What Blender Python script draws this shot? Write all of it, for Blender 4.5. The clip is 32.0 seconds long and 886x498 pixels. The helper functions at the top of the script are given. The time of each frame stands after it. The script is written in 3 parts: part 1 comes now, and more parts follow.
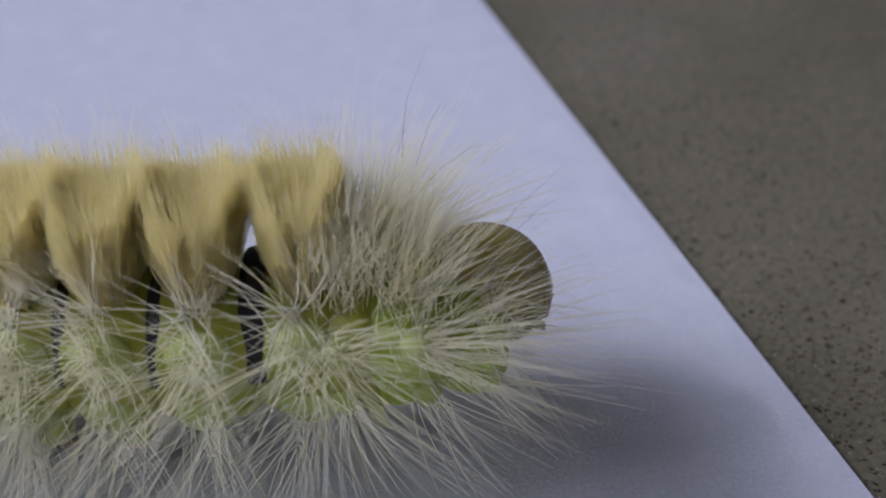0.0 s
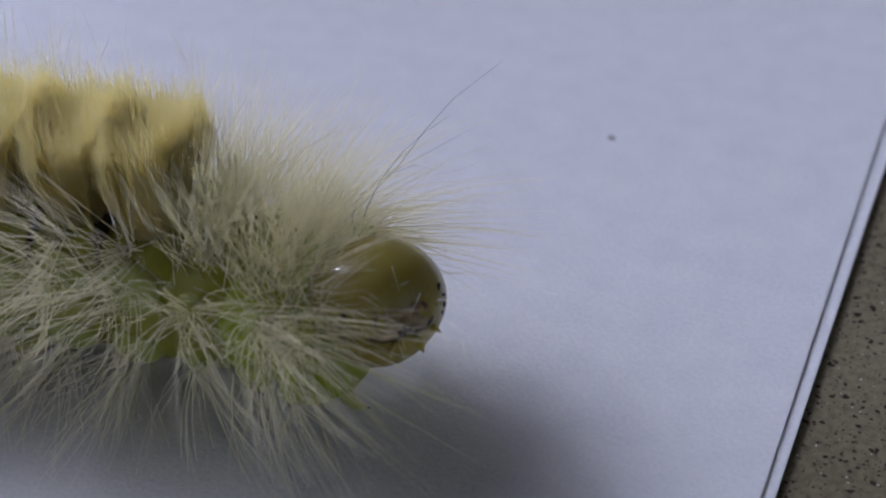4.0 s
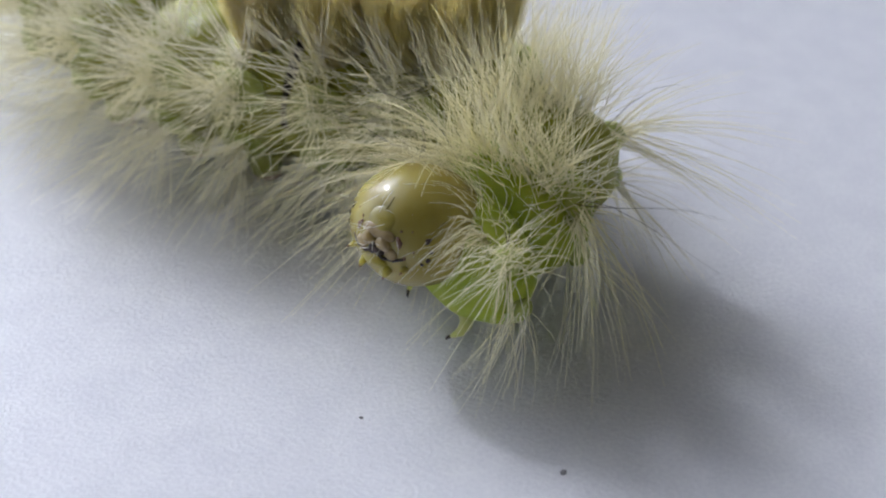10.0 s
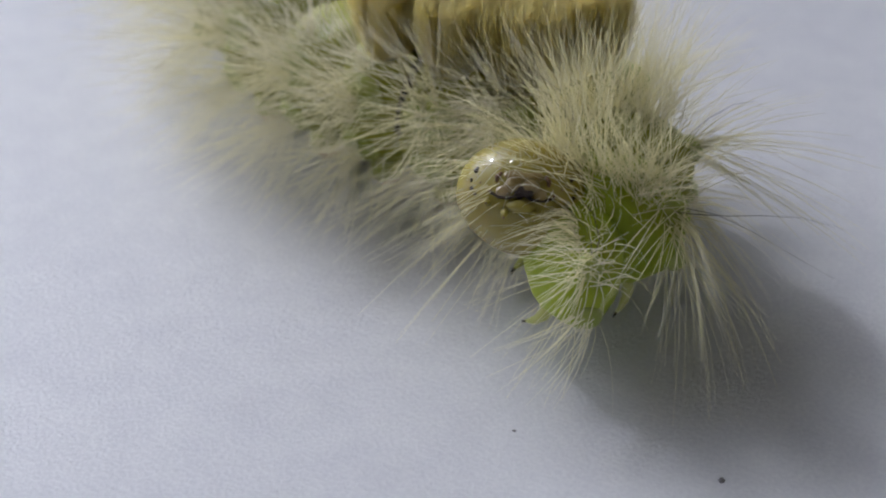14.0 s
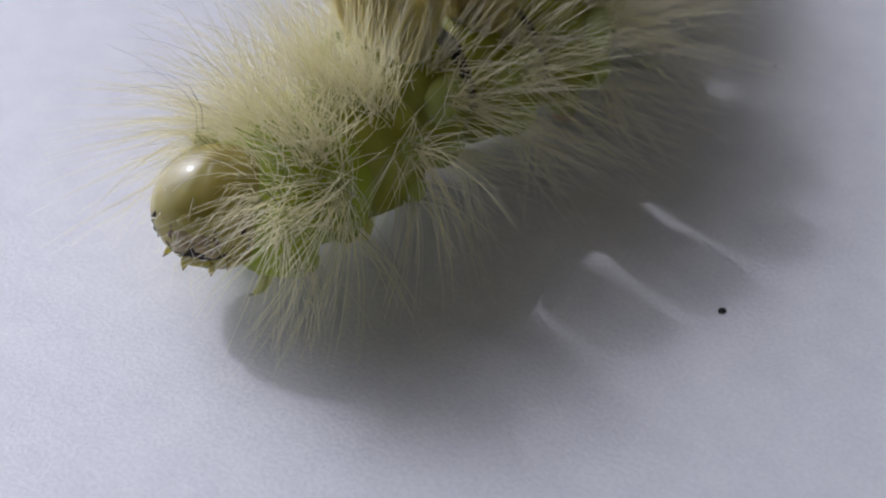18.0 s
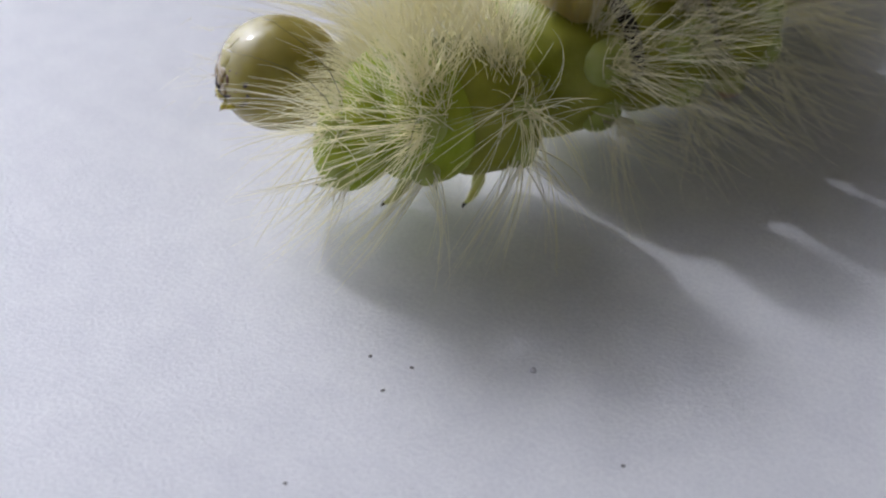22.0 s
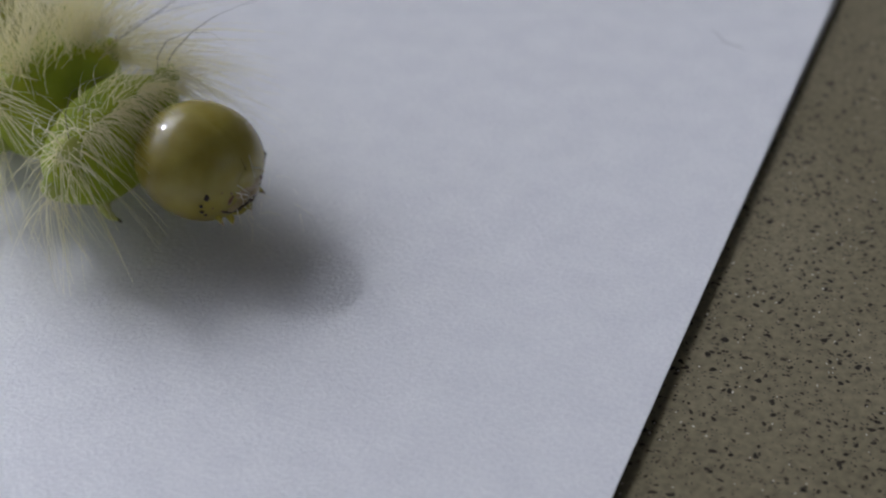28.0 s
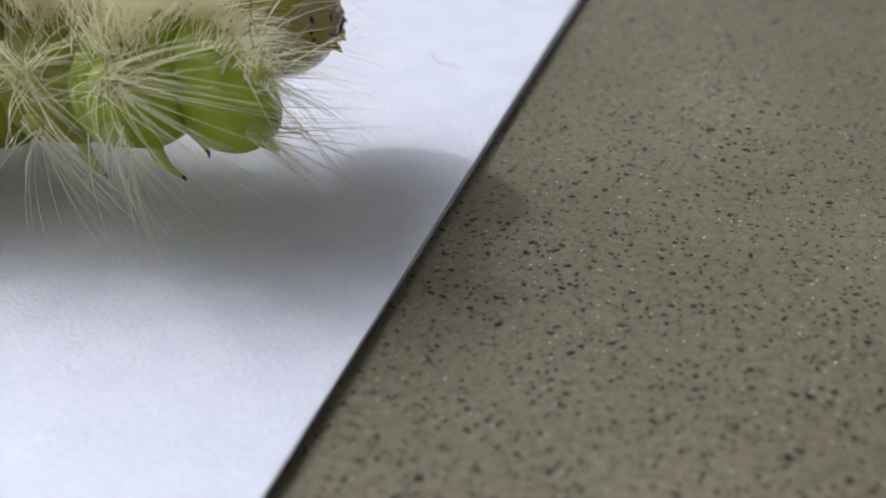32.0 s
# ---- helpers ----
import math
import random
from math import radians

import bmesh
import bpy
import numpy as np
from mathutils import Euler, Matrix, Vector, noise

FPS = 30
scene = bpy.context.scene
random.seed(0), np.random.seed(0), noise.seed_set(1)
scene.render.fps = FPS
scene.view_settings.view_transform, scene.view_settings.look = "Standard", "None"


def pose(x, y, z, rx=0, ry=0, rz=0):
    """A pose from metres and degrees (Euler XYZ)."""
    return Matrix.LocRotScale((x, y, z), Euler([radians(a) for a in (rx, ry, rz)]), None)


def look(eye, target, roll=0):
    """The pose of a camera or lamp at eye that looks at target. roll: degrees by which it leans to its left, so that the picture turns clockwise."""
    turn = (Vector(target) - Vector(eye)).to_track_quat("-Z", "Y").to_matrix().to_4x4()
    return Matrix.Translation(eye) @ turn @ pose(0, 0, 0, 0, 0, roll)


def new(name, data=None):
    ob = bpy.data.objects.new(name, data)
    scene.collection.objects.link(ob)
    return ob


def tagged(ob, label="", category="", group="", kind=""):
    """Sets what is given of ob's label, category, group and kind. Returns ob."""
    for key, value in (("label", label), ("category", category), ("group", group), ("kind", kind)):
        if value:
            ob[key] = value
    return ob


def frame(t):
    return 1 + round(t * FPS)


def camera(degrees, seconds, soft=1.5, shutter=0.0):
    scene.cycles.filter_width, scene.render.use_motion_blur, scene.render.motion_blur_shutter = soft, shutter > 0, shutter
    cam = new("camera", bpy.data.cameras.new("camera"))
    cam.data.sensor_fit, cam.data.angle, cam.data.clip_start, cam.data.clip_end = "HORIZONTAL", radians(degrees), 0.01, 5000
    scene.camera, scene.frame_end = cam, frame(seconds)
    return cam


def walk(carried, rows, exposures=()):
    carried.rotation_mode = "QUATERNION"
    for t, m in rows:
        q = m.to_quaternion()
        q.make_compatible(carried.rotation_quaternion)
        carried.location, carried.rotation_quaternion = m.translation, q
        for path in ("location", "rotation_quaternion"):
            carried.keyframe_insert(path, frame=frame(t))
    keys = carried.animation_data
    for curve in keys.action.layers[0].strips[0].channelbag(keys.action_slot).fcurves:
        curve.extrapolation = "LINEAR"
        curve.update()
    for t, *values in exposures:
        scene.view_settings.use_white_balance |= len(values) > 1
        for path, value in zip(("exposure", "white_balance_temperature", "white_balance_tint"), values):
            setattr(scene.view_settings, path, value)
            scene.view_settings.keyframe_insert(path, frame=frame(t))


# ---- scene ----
cam = camera(33.54, 32.0, soft=2.0)
cam.data.dof.use_dof = True
cam.data.dof.focus_distance = 0.0415
cam.data.dof.aperture_fstop = 85.0
# the way of the hand-held lens over the sheet, in metres
PATH = [
    (0, (-0.02262, 0.03218, 0.02922), (-0.00918, 0.07150, 0.00142), 2.50),
    (0.5, (-0.02031, 0.03232, 0.02839), (-0.00753, 0.07218, 0.00105), 0.23),
    (1, (-0.01596, 0.03046, 0.02779), (-0.00836, 0.07177, 0.00068), 0.24),
    (1.5, (-0.01121, 0.02894, 0.02970), (-0.00758, 0.07009, 0.00153), 0.54),
    (2, (-0.00572, 0.02930, 0.02788), (-0.00722, 0.07105, 0.00041), -1.97),
    (2.5, (-0.00415, 0.02942, 0.02818), (-0.00876, 0.07128, 0.00123), -2.18),
    (4.5, (0.00440, 0.03415, 0.02797), (-0.01328, 0.07037, -0.00162), 1.06),
    (5, (0.00510, 0.03198, 0.02814), (-0.01258, 0.06836, -0.00125), 2.30),
    (5.5, (0.00524, 0.03248, 0.02768), (-0.01241, 0.06868, -0.00195), 1.89),
    (6, (0.00460, 0.03310, 0.02727), (-0.01173, 0.06875, -0.00375), 2.68),
    (6.5, (0.00436, 0.03349, 0.02723), (-0.01084, 0.06867, -0.00488), 2.52),
    (7, (0.00566, 0.03338, 0.02716), (-0.01395, 0.06659, -0.00465), -1.48),
    (7.5, (0.00685, 0.03350, 0.02754), (-0.01541, 0.06568, -0.00359), -2.67),
    (8, (0.00675, 0.03304, 0.02714), (-0.01659, 0.06474, -0.00368), -5.23),
    (8.5, (0.00539, 0.03100, 0.02768), (-0.01705, 0.06359, -0.00289), -2.05),
    (9, (0.00332, 0.02899, 0.02783), (-0.01778, 0.06267, -0.00252), -0.61),
    (9.5, (0.00193, 0.02773, 0.02801), (-0.01897, 0.06172, -0.00212), -0.05),
    (10, (0.00104, 0.02688, 0.02814), (-0.02022, 0.06087, -0.00174), 0.04),
    (10.5, (0.00093, 0.02620, 0.02836), (-0.02069, 0.06023, -0.00122), 0.05),
    (11, (0.00105, 0.02544, 0.02894), (-0.02101, 0.05941, -0.00037), 0.11),
    (12, (-0.00172, 0.02643, 0.02777), (-0.02259, 0.06030, -0.00251), -0.05),
    (12.5, (-0.00249, 0.02617, 0.02753), (-0.02306, 0.06038, -0.00259), -0.11),
    (13, (-0.00228, 0.02377, 0.02881), (-0.02334, 0.05809, -0.00082), -0.13),
    (13.5, (-0.00248, 0.02389, 0.02854), (-0.02299, 0.05877, -0.00084), -0.26),
    (15.5, (-0.00401, 0.02122, 0.02835), (-0.02584, 0.05534, -0.00097), 0.16),
    (16, (-0.00282, 0.01695, 0.02849), (-0.02487, 0.05094, -0.00081), 0.30),
    (16.5, (-0.00111, 0.01232, 0.02819), (-0.02258, 0.04609, -0.00178), 0.30),
    (17, (-0.00100, 0.01078, 0.02763), (-0.02145, 0.04431, -0.00331), -0.34),
    (17.5, (-0.00117, 0.00824, 0.02780), (-0.02120, 0.04206, -0.00312), -0.31),
    (18, (-0.00234, 0.00435, 0.02795), (-0.02319, 0.03801, -0.00259), -0.12),
    (18.5, (-0.00363, 0.00031, 0.02803), (-0.02580, 0.03343, -0.00216), -0.03),
    (19, (-0.00420, -0.00297, 0.02806), (-0.02648, 0.03018, -0.00202), 0.00),
    (19.5, (-0.00399, -0.00579, 0.02810), (-0.02662, 0.02703, -0.00207), 0.18),
    (20, (-0.00439, -0.00844, 0.02831), (-0.02742, 0.02379, -0.00220), 0.77),
    (20.5, (-0.00531, -0.01118, 0.02867), (-0.02655, 0.02175, -0.00240), 1.44),
    (21, (-0.00719, -0.01312, 0.02843), (-0.02837, 0.02018, -0.00228), 0.85),
    (21.5, (-0.00966, -0.01415, 0.02814), (-0.03080, 0.01919, -0.00254), -0.19),
    (22, (-0.01185, -0.01496, 0.02779), (-0.03309, 0.01798, -0.00326), -1.03),
    (22.5, (-0.01340, -0.01466, 0.02848), (-0.03502, 0.01915, -0.00135), -0.28),
    (23, (-0.01259, -0.01528, 0.02803), (-0.03396, 0.01925, -0.00114), -0.28),
    (23.5, (-0.01382, -0.01610, 0.02784), (-0.03499, 0.01825, -0.00168), -0.70),
    (24, (-0.01382, -0.01558, 0.02815), (-0.03511, 0.01888, -0.00116), -0.60),
    (24.5, (-0.01214, -0.01571, 0.02777), (-0.03336, 0.01884, -0.00150), -0.76),
    (25, (-0.00861, -0.01609, 0.02781), (-0.02873, 0.01852, -0.00213), -0.10),
    (25.5, (-0.00634, -0.01605, 0.02767), (-0.02557, 0.01783, -0.00368), -0.26),
    (26, (-0.00070, -0.01594, 0.02767), (-0.01971, 0.01811, -0.00363), -0.01),
    (26.5, (0.00614, -0.01981, 0.02767), (-0.01286, 0.01424, -0.00363), -0.01),
    (28.5, (0.00676, -0.02193, 0.02731), (-0.00827, 0.01512, -0.00272), -0.16),
    (29, (0.00731, -0.01642, 0.02417), (-0.00706, 0.02064, -0.00617), 0.69),
    (29.5, (0.00690, -0.01265, 0.02306), (-0.00696, 0.02438, -0.00754), 1.59),
    (30, (0.00828, -0.01100, 0.02334), (-0.00630, 0.02557, -0.00749), 1.89),
    (30.5, (0.00921, -0.01083, 0.02267), (-0.00622, 0.02568, -0.00781), 0.56),
    (31, (0.00954, -0.01068, 0.02266), (-0.00616, 0.02568, -0.00786), -0.21),
    (31.5, (0.00978, -0.01101, 0.02211), (-0.00589, 0.02620, -0.00738), -1.03),
    (32, (0.01018, -0.01221, 0.02063), (-0.00458, 0.02795, -0.00524), -1.64),
]
EXPOSURES = [(0, -0.92, 5150, 26), (1, -0.94, 5100, 26), (2, -1.0, 5050, 26), (5, -1.1, 5350, 19), (6, -1.15, 5400, 16), (8, -0.75, 5450, 18), (9, -0.58, 5500, 15), (11, -0.55, 5550, 14), (13, -0.95, 5600, 14), (16, -0.9, 5650, 17), (17, -1.05, 5550, 20), (19, -0.65, 5650, 17), (20, -0.92, 5650, 19), (21, -1.0, 5500, 16), (22, -0.75, 5700, 15), (23, -0.7, 5750, 16), (24, -1.1, 5700, 16), (25, -0.85, 5650, 17), (26, -0.95, 5600, 18), (29, -0.9, 5700, 12), (30, -0.68, 5850, 13), (31, -0.25, 5600, 15), (32, -0.05, 5500, 16)]
walk(cam, [(t, look(eye, target, roll)) for t, eye, target, roll in PATH], EXPOSURES)

# ---- light ----
SUN_AZ, SUN_EL = 164.0, 37.5
world = bpy.data.worlds.new("daylight")
scene.world = world
world.use_nodes = True
wn = world.node_tree.nodes
sky = wn.new("ShaderNodeTexSky")
sky.sky_type = "NISHITA"
sky.sun_disc = False
sky.air_density, sky.dust_density, sky.ozone_density = 0.35, 4.0, 0.3
sky.sun_elevation = radians(SUN_EL)
sky.sun_rotation = radians(90 - SUN_AZ)
pale = wn.new("ShaderNodeHueSaturation")
pale.inputs["Saturation"].default_value = 0.3
world.node_tree.links.new(sky.outputs[0], pale.inputs["Color"])
world.node_tree.links.new(pale.outputs[0], wn["Background"].inputs[0])
wn["Background"].inputs[1].default_value = 0.3
sun = new("sun", bpy.data.lights.new("sun", "SUN"))
sun.data.energy = 1.5
sun.data.angle = radians(1.6)
sun.data.color = (1.0, 0.97, 0.92)
sun.matrix_world = pose(0, 0, 1, 90 - SUN_EL, 0, SUN_AZ + 90)

MM = 0.001
rng = np.random.default_rng(4)


# ---- materials ----
def material(name, base, rough=0.5):
    m = bpy.data.materials.new(name)
    m.use_nodes = True
    b = m.node_tree.nodes["Principled BSDF"]
    b.inputs["Base Color"].default_value = (*base, 1)
    b.inputs["Roughness"].default_value = rough
    return m, m.node_tree.nodes, m.node_tree.links, b


def tex(nodes, links, kind, scale, detail=4.0, coords="Object", **more):
    c = nodes.new("ShaderNodeTexCoord")
    n = nodes.new(kind)
    n.inputs["Scale"].default_value = scale
    if "Detail" in n.inputs:
        n.inputs["Detail"].default_value = detail
    for key, value in more.items():
        n.inputs[key].default_value = value
    links.new(c.outputs[coords], n.inputs["Vector"])
    return n


def ramp(nodes, links, src, stops):
    r = nodes.new("ShaderNodeValToRGB")
    e = r.color_ramp.elements
    while len(e) < len(stops):
        e.new(0.5)
    for k, (at, col) in zip(e, stops):
        k.position, k.color = at, (*col, 1)
    links.new(src, r.inputs["Fac"])
    return r


def mix(nodes, links, mode, fac, a, b):
    n = nodes.new("ShaderNodeMix")
    n.data_type, n.blend_type = "RGBA", mode
    for sock, v in ((n.inputs[0], fac), (n.inputs[6], a), (n.inputs[7], b)):
        if isinstance(v, (int, float)):
            sock.default_value = v
        elif isinstance(v, tuple):
            sock.default_value = (*v, 1)
        else:
            links.new(v, sock)
    return n.outputs[2]


def bump(nodes, links, bsdf, src, dist, strength=0.5):
    n = nodes.new("ShaderNodeBump")
    n.inputs["Strength"].default_value = strength
    n.inputs["Distance"].default_value = dist
    links.new(src, n.inputs["Height"])
    links.new(n.outputs[0], bsdf.inputs["Normal"])
    return n


def paper_material():
    m, n, k, b = material("paper", (0.8, 0.8, 0.82), 0.4)
    fine = tex(n, k, "ShaderNodeTexNoise", 7000, 4, Roughness=0.6)
    broad = tex(n, k, "ShaderNodeTexNoise", 700, 4)
    felt = tex(n, k, "ShaderNodeTexNoise", 2600, 8, Roughness=0.7, Distortion=0.8)
    a = ramp(n, k, broad.outputs[0], [(0.3, (0.775, 0.775, 0.8)), (0.7, (0.84, 0.84, 0.85))]).outputs[0]
    c = ramp(n, k, fine.outputs[0], [(0.32, (0.9, 0.9, 0.915)), (0.66, (1, 1, 1))]).outputs[0]
    k.new(mix(n, k, "MULTIPLY", 1.0, a, c), b.inputs["Base Color"])
    h = mix(n, k, "MIX", 0.4, fine.outputs[0], felt.outputs[0])
    bump(n, k, b, h, 0.000065, 0.75)
    b.inputs["Specular IOR Level"].default_value = 0.5
    b.inputs["Subsurface Weight"].default_value = 0.6
    b.inputs["Subsurface Radius"].default_value = (1.0, 1.0, 1.0)
    b.inputs["Subsurface Scale"].default_value = 0.0003
    return m


def stone_material():
    m, n, k, b = material("stone", (0.15, 0.13, 0.1), 0.3)
    cloud = tex(n, k, "ShaderNodeTexNoise", 90, 6)
    base = ramp(n, k, cloud.outputs[0], [(0.3, (0.14, 0.122, 0.076)), (0.7, (0.205, 0.18, 0.12))]).outputs[0]
    grain = tex(n, k, "ShaderNodeTexNoise", 4200, 4)
    g = ramp(n, k, grain.outputs[0], [(0.3, (0.78, 0.78, 0.76)), (0.7, (1.24, 1.23, 1.2))]).outputs[0]
    base = mix(n, k, "MULTIPLY", 1.0, base, g)
    warp = tex(n, k, "ShaderNodeTexNoise", 1300, 3)
    for scale, low, high, col in ((2500, 0.185, 0.27, (0.012, 0.01, 0.008)), (4600, 0.22, 0.34, (0.022, 0.018, 0.013)), (8000, 0.2, 0.34, (0.06, 0.05, 0.036)), (3600, 0.08, 0.13, (0.6, 0.58, 0.5))):
        c = n.new("ShaderNodeTexCoord")
        add = n.new("ShaderNodeVectorMath")
        add.operation = "MULTIPLY_ADD"
        add.inputs[1].default_value = (0.0006,) * 3
        k.new(warp.outputs[1], add.inputs[0])
        k.new(c.outputs["Object"], add.inputs[2])
        v = n.new("ShaderNodeTexVoronoi")
        v.inputs["Scale"].default_value = scale
        k.new(add.outputs[0], v.inputs["Vector"])
        spot = ramp(n, k, v.outputs["Distance"], [(low, (1, 1, 1)), (high, (0, 0, 0))]).outputs[0]
        some = ramp(n, k, v.outputs["Color"], [(0.5, (0, 0, 0)), (0.58, (1, 1, 1))]).outputs[0]
        base = mix(n, k, "MIX", mix(n, k, "MULTIPLY", 1.0, spot, some), base, col)
    k.new(base, b.inputs["Base Color"])
    wear = tex(n, k, "ShaderNodeTexNoise", 60, 5)
    r = ramp(n, k, wear.outputs[0], [(0.35, (0.28,) * 3), (0.7, (0.46,) * 3)]).outputs[0]
    k.new(r, b.inputs["Roughness"])
    bump(n, k, b, grain.outputs[0], 0.00003, 0.4)
    b.inputs["Specular IOR Level"].default_value = 0.18
    return m


def skin(name, c1, c2, rough, sss=0.35, scale=900, coat=0.0, relief=0.00003):
    m, n, k, b = material(name, c1, rough)
    t = tex(n, k, "ShaderNodeTexNoise", scale, 5)
    k.new(ramp(n, k, t.outputs[0], [(0.35, c1), (0.68, c2)]).outputs[0], b.inputs["Base Color"])
    b.inputs["Subsurface Weight"].default_value = sss
    b.inputs["Subsurface Radius"].default_value = (1.0, 0.9, 0.3)
    b.inputs["Subsurface Scale"].default_value = 0.0012
    b.inputs["Coat Weight"].default_value = coat
    b.inputs["Coat Roughness"].default_value = 0.05
    fine = tex(n, k, "ShaderNodeTexNoise", scale * 1.6, 6, Roughness=0.62)
    bump(n, k, b, fine.outputs[0], relief, 0.35)
    return m


def hair_material(name, c1, c2, through_light=0.4, rough=0.35):
    m, n, k, b = material(name, c1, rough)
    g = n.new("ShaderNodeNewGeometry")
    col = ramp(n, k, g.outputs["Random Per Island"], [(0.0, c1), (1.0, c2)]).outputs[0]
    k.new(col, b.inputs["Base Color"])
    tr = n.new("ShaderNodeBsdfTranslucent")
    k.new(col, tr.inputs["Color"])
    mx = n.new("ShaderNodeMixShader")
    mx.inputs[0].default_value = through_light
    k.new(b.outputs[0], mx.inputs[1])
    k.new(tr.outputs[0], mx.inputs[2])
    k.new(mx.outputs[0], n["Material Output"].inputs["Surface"])
    return m


PAPER = paper_material()
STONE = stone_material()
GREEN = skin("green_skin", (0.245, 0.265, 0.01), (0.355, 0.355, 0.038), 0.46, relief=0.00025)
NECK = skin("neck_skin", (0.29, 0.38, 0.008), (0.39, 0.45, 0.03), 0.6, 0.5, relief=0.0003)
WART = skin("wart_skin", (0.35, 0.41, 0.08), (0.45, 0.5, 0.16), 0.5, 0.4)
LEG = skin("leg_skin", (0.45, 0.49, 0.12), (0.55, 0.56, 0.22), 0.3, 0.4)
FOOT = skin("foot_skin", (0.5, 0.3, 0.24), (0.58, 0.4, 0.3), 0.45)
HORN = skin("head_shell", (0.27, 0.215, 0.02), (0.38, 0.325, 0.07), 0.5, 0.6, 700, 0.75)
HORN.node_tree.nodes["Principled BSDF"].inputs["Specular IOR Level"].default_value = 0.3
HORN.node_tree.nodes["Principled BSDF"].inputs["Coat Roughness"].default_value = 0.12
FACE = skin("face_plate", (0.24, 0.165, 0.05), (0.44, 0.33, 0.16), 0.3, 0.4, 2500, 0.5)
DARK = skin("dark_horn", (0.015, 0.009, 0.006), (0.045, 0.025, 0.016), 0.5, 0.0, 2500)
BROWN = skin("brown_mark", (0.14, 0.07, 0.03), (0.22, 0.11, 0.05), 0.35, 0.0, 2500)
VELVET = skin("black_velvet", (0.008, 0.007, 0.007), (0.018, 0.015, 0.013), 0.8, 0.0, 2500)
HAIR = hair_material("white_hair", (0.99, 0.955, 0.8), (1.0, 0.985, 0.9), 0.72)
HAIR_GREEN = hair_material("greenish_hair", (0.99, 0.95, 0.69), (1.0, 0.975, 0.82), 0.72)
HAIR_DARK = hair_material("dark_hair", (0.05, 0.045, 0.04), (0.14, 0.12, 0.1), 0.1)
BRUSH = hair_material("brush_hair", (1.0, 0.93, 0.56), (1.0, 0.96, 0.7), 0.88, 0.7)
BRUSH_CORE = skin("brush_core", (1.0, 0.94, 0.6), (1.0, 0.96, 0.7), 0.8, 1.0, 2200)
BRUSH_CORE.node_tree.nodes["Principled BSDF"].inputs["Subsurface Radius"].default_value = (3.0, 2.8, 1.9)
SPECK = material("dust", (0.2, 0.19, 0.19), 0.8)[0]
FAINT = material("faint_dust", (0.5, 0.49, 0.51), 0.8)[0]
INK = material("grit", (0.02, 0.02, 0.022), 0.7)[0]


# ---- mesh helpers: all sizes in millimetres ----
def obj(name, verts, faces, mat, parent=None, label="", smooth=True):
    me = bpy.data.meshes.new(name)
    me.from_pydata((np.asarray(verts, float) * MM).tolist(), [], faces)
    me.polygons.foreach_set("use_smooth", [smooth] * len(me.polygons))
    me.materials.append(mat)
    me.update()
    ob = new(name, me)
    ob.parent = parent
    return tagged(ob, label)


def lathe(radii, around=24, squash=(1, 1), bulge=None):
    """Rings along x: rows of (x, radius, z shift)."""
    v, f = [], []
    for x, r, dz in radii:
        for i in range(around):
            a = 2 * math.pi * i / around
            rr = r * (bulge(a, x) if bulge else 1)
            v.append((x, rr * squash[0] * math.sin(a), dz + rr * squash[1] * math.cos(a)))
    for j in range(len(radii) - 1):
        for i in range(around):
            k = (i + 1) % around
            f.append((j * around + i, j * around + k, (j + 1) * around + k, (j + 1) * around + i))
    f.append(tuple(range(around)))
    f.append(tuple((len(radii) - 1) * around + i for i in reversed(range(around))))
    return v, f


def ball(centre, r, ring=8, around=12, turn=None):
    v, f = [], []
    m = turn.to_3x3() if turn else Matrix.Identity(3)
    for j in range(1, ring):
        a = math.pi * j / ring
        for i in range(around):
            b = 2 * math.pi * i / around
            v.append(tuple(m @ Vector((r[0] * math.sin(a) * math.cos(b), r[1] * math.sin(a) * math.sin(b), r[2] * math.cos(a))) + Vector(centre)))
    for j in range(ring - 2):
        for i in range(around):
            k = (i + 1) % around
            f.append((j * around + i, (j + 1) * around + i, (j + 1) * around + k, j * around + k))
    f.append(tuple(range(around)))
    f.append(tuple((ring - 2) * around + i for i in reversed(range(around))))
    return v, f


def tube(points, radii, around=8):
    v, f = [], []
    pts = [Vector(p) for p in points]
    for j, p in enumerate(pts):
        d = (pts[min(j + 1, len(pts) - 1)] - pts[max(j - 1, 0)]).normalized()
        s = d.cross(Vector((0.31, 0.88, 0.35))).normalized()
        u = d.cross(s)
        for i in range(around):
            a = 2 * math.pi * i / around
            v.append(tuple(p + radii[j] * (math.cos(a) * s + math.sin(a) * u)))
    for j in range(len(pts) - 1):
        for i in range(around):
            k = (i + 1) % around
            f.append((j * around + i, j * around + k, (j + 1) * around + k, (j + 1) * around + i))
    f.append(tuple(reversed(range(around))))
    f.append(tuple((len(pts) - 1) * around + i for i in range(around)))
    return v, f


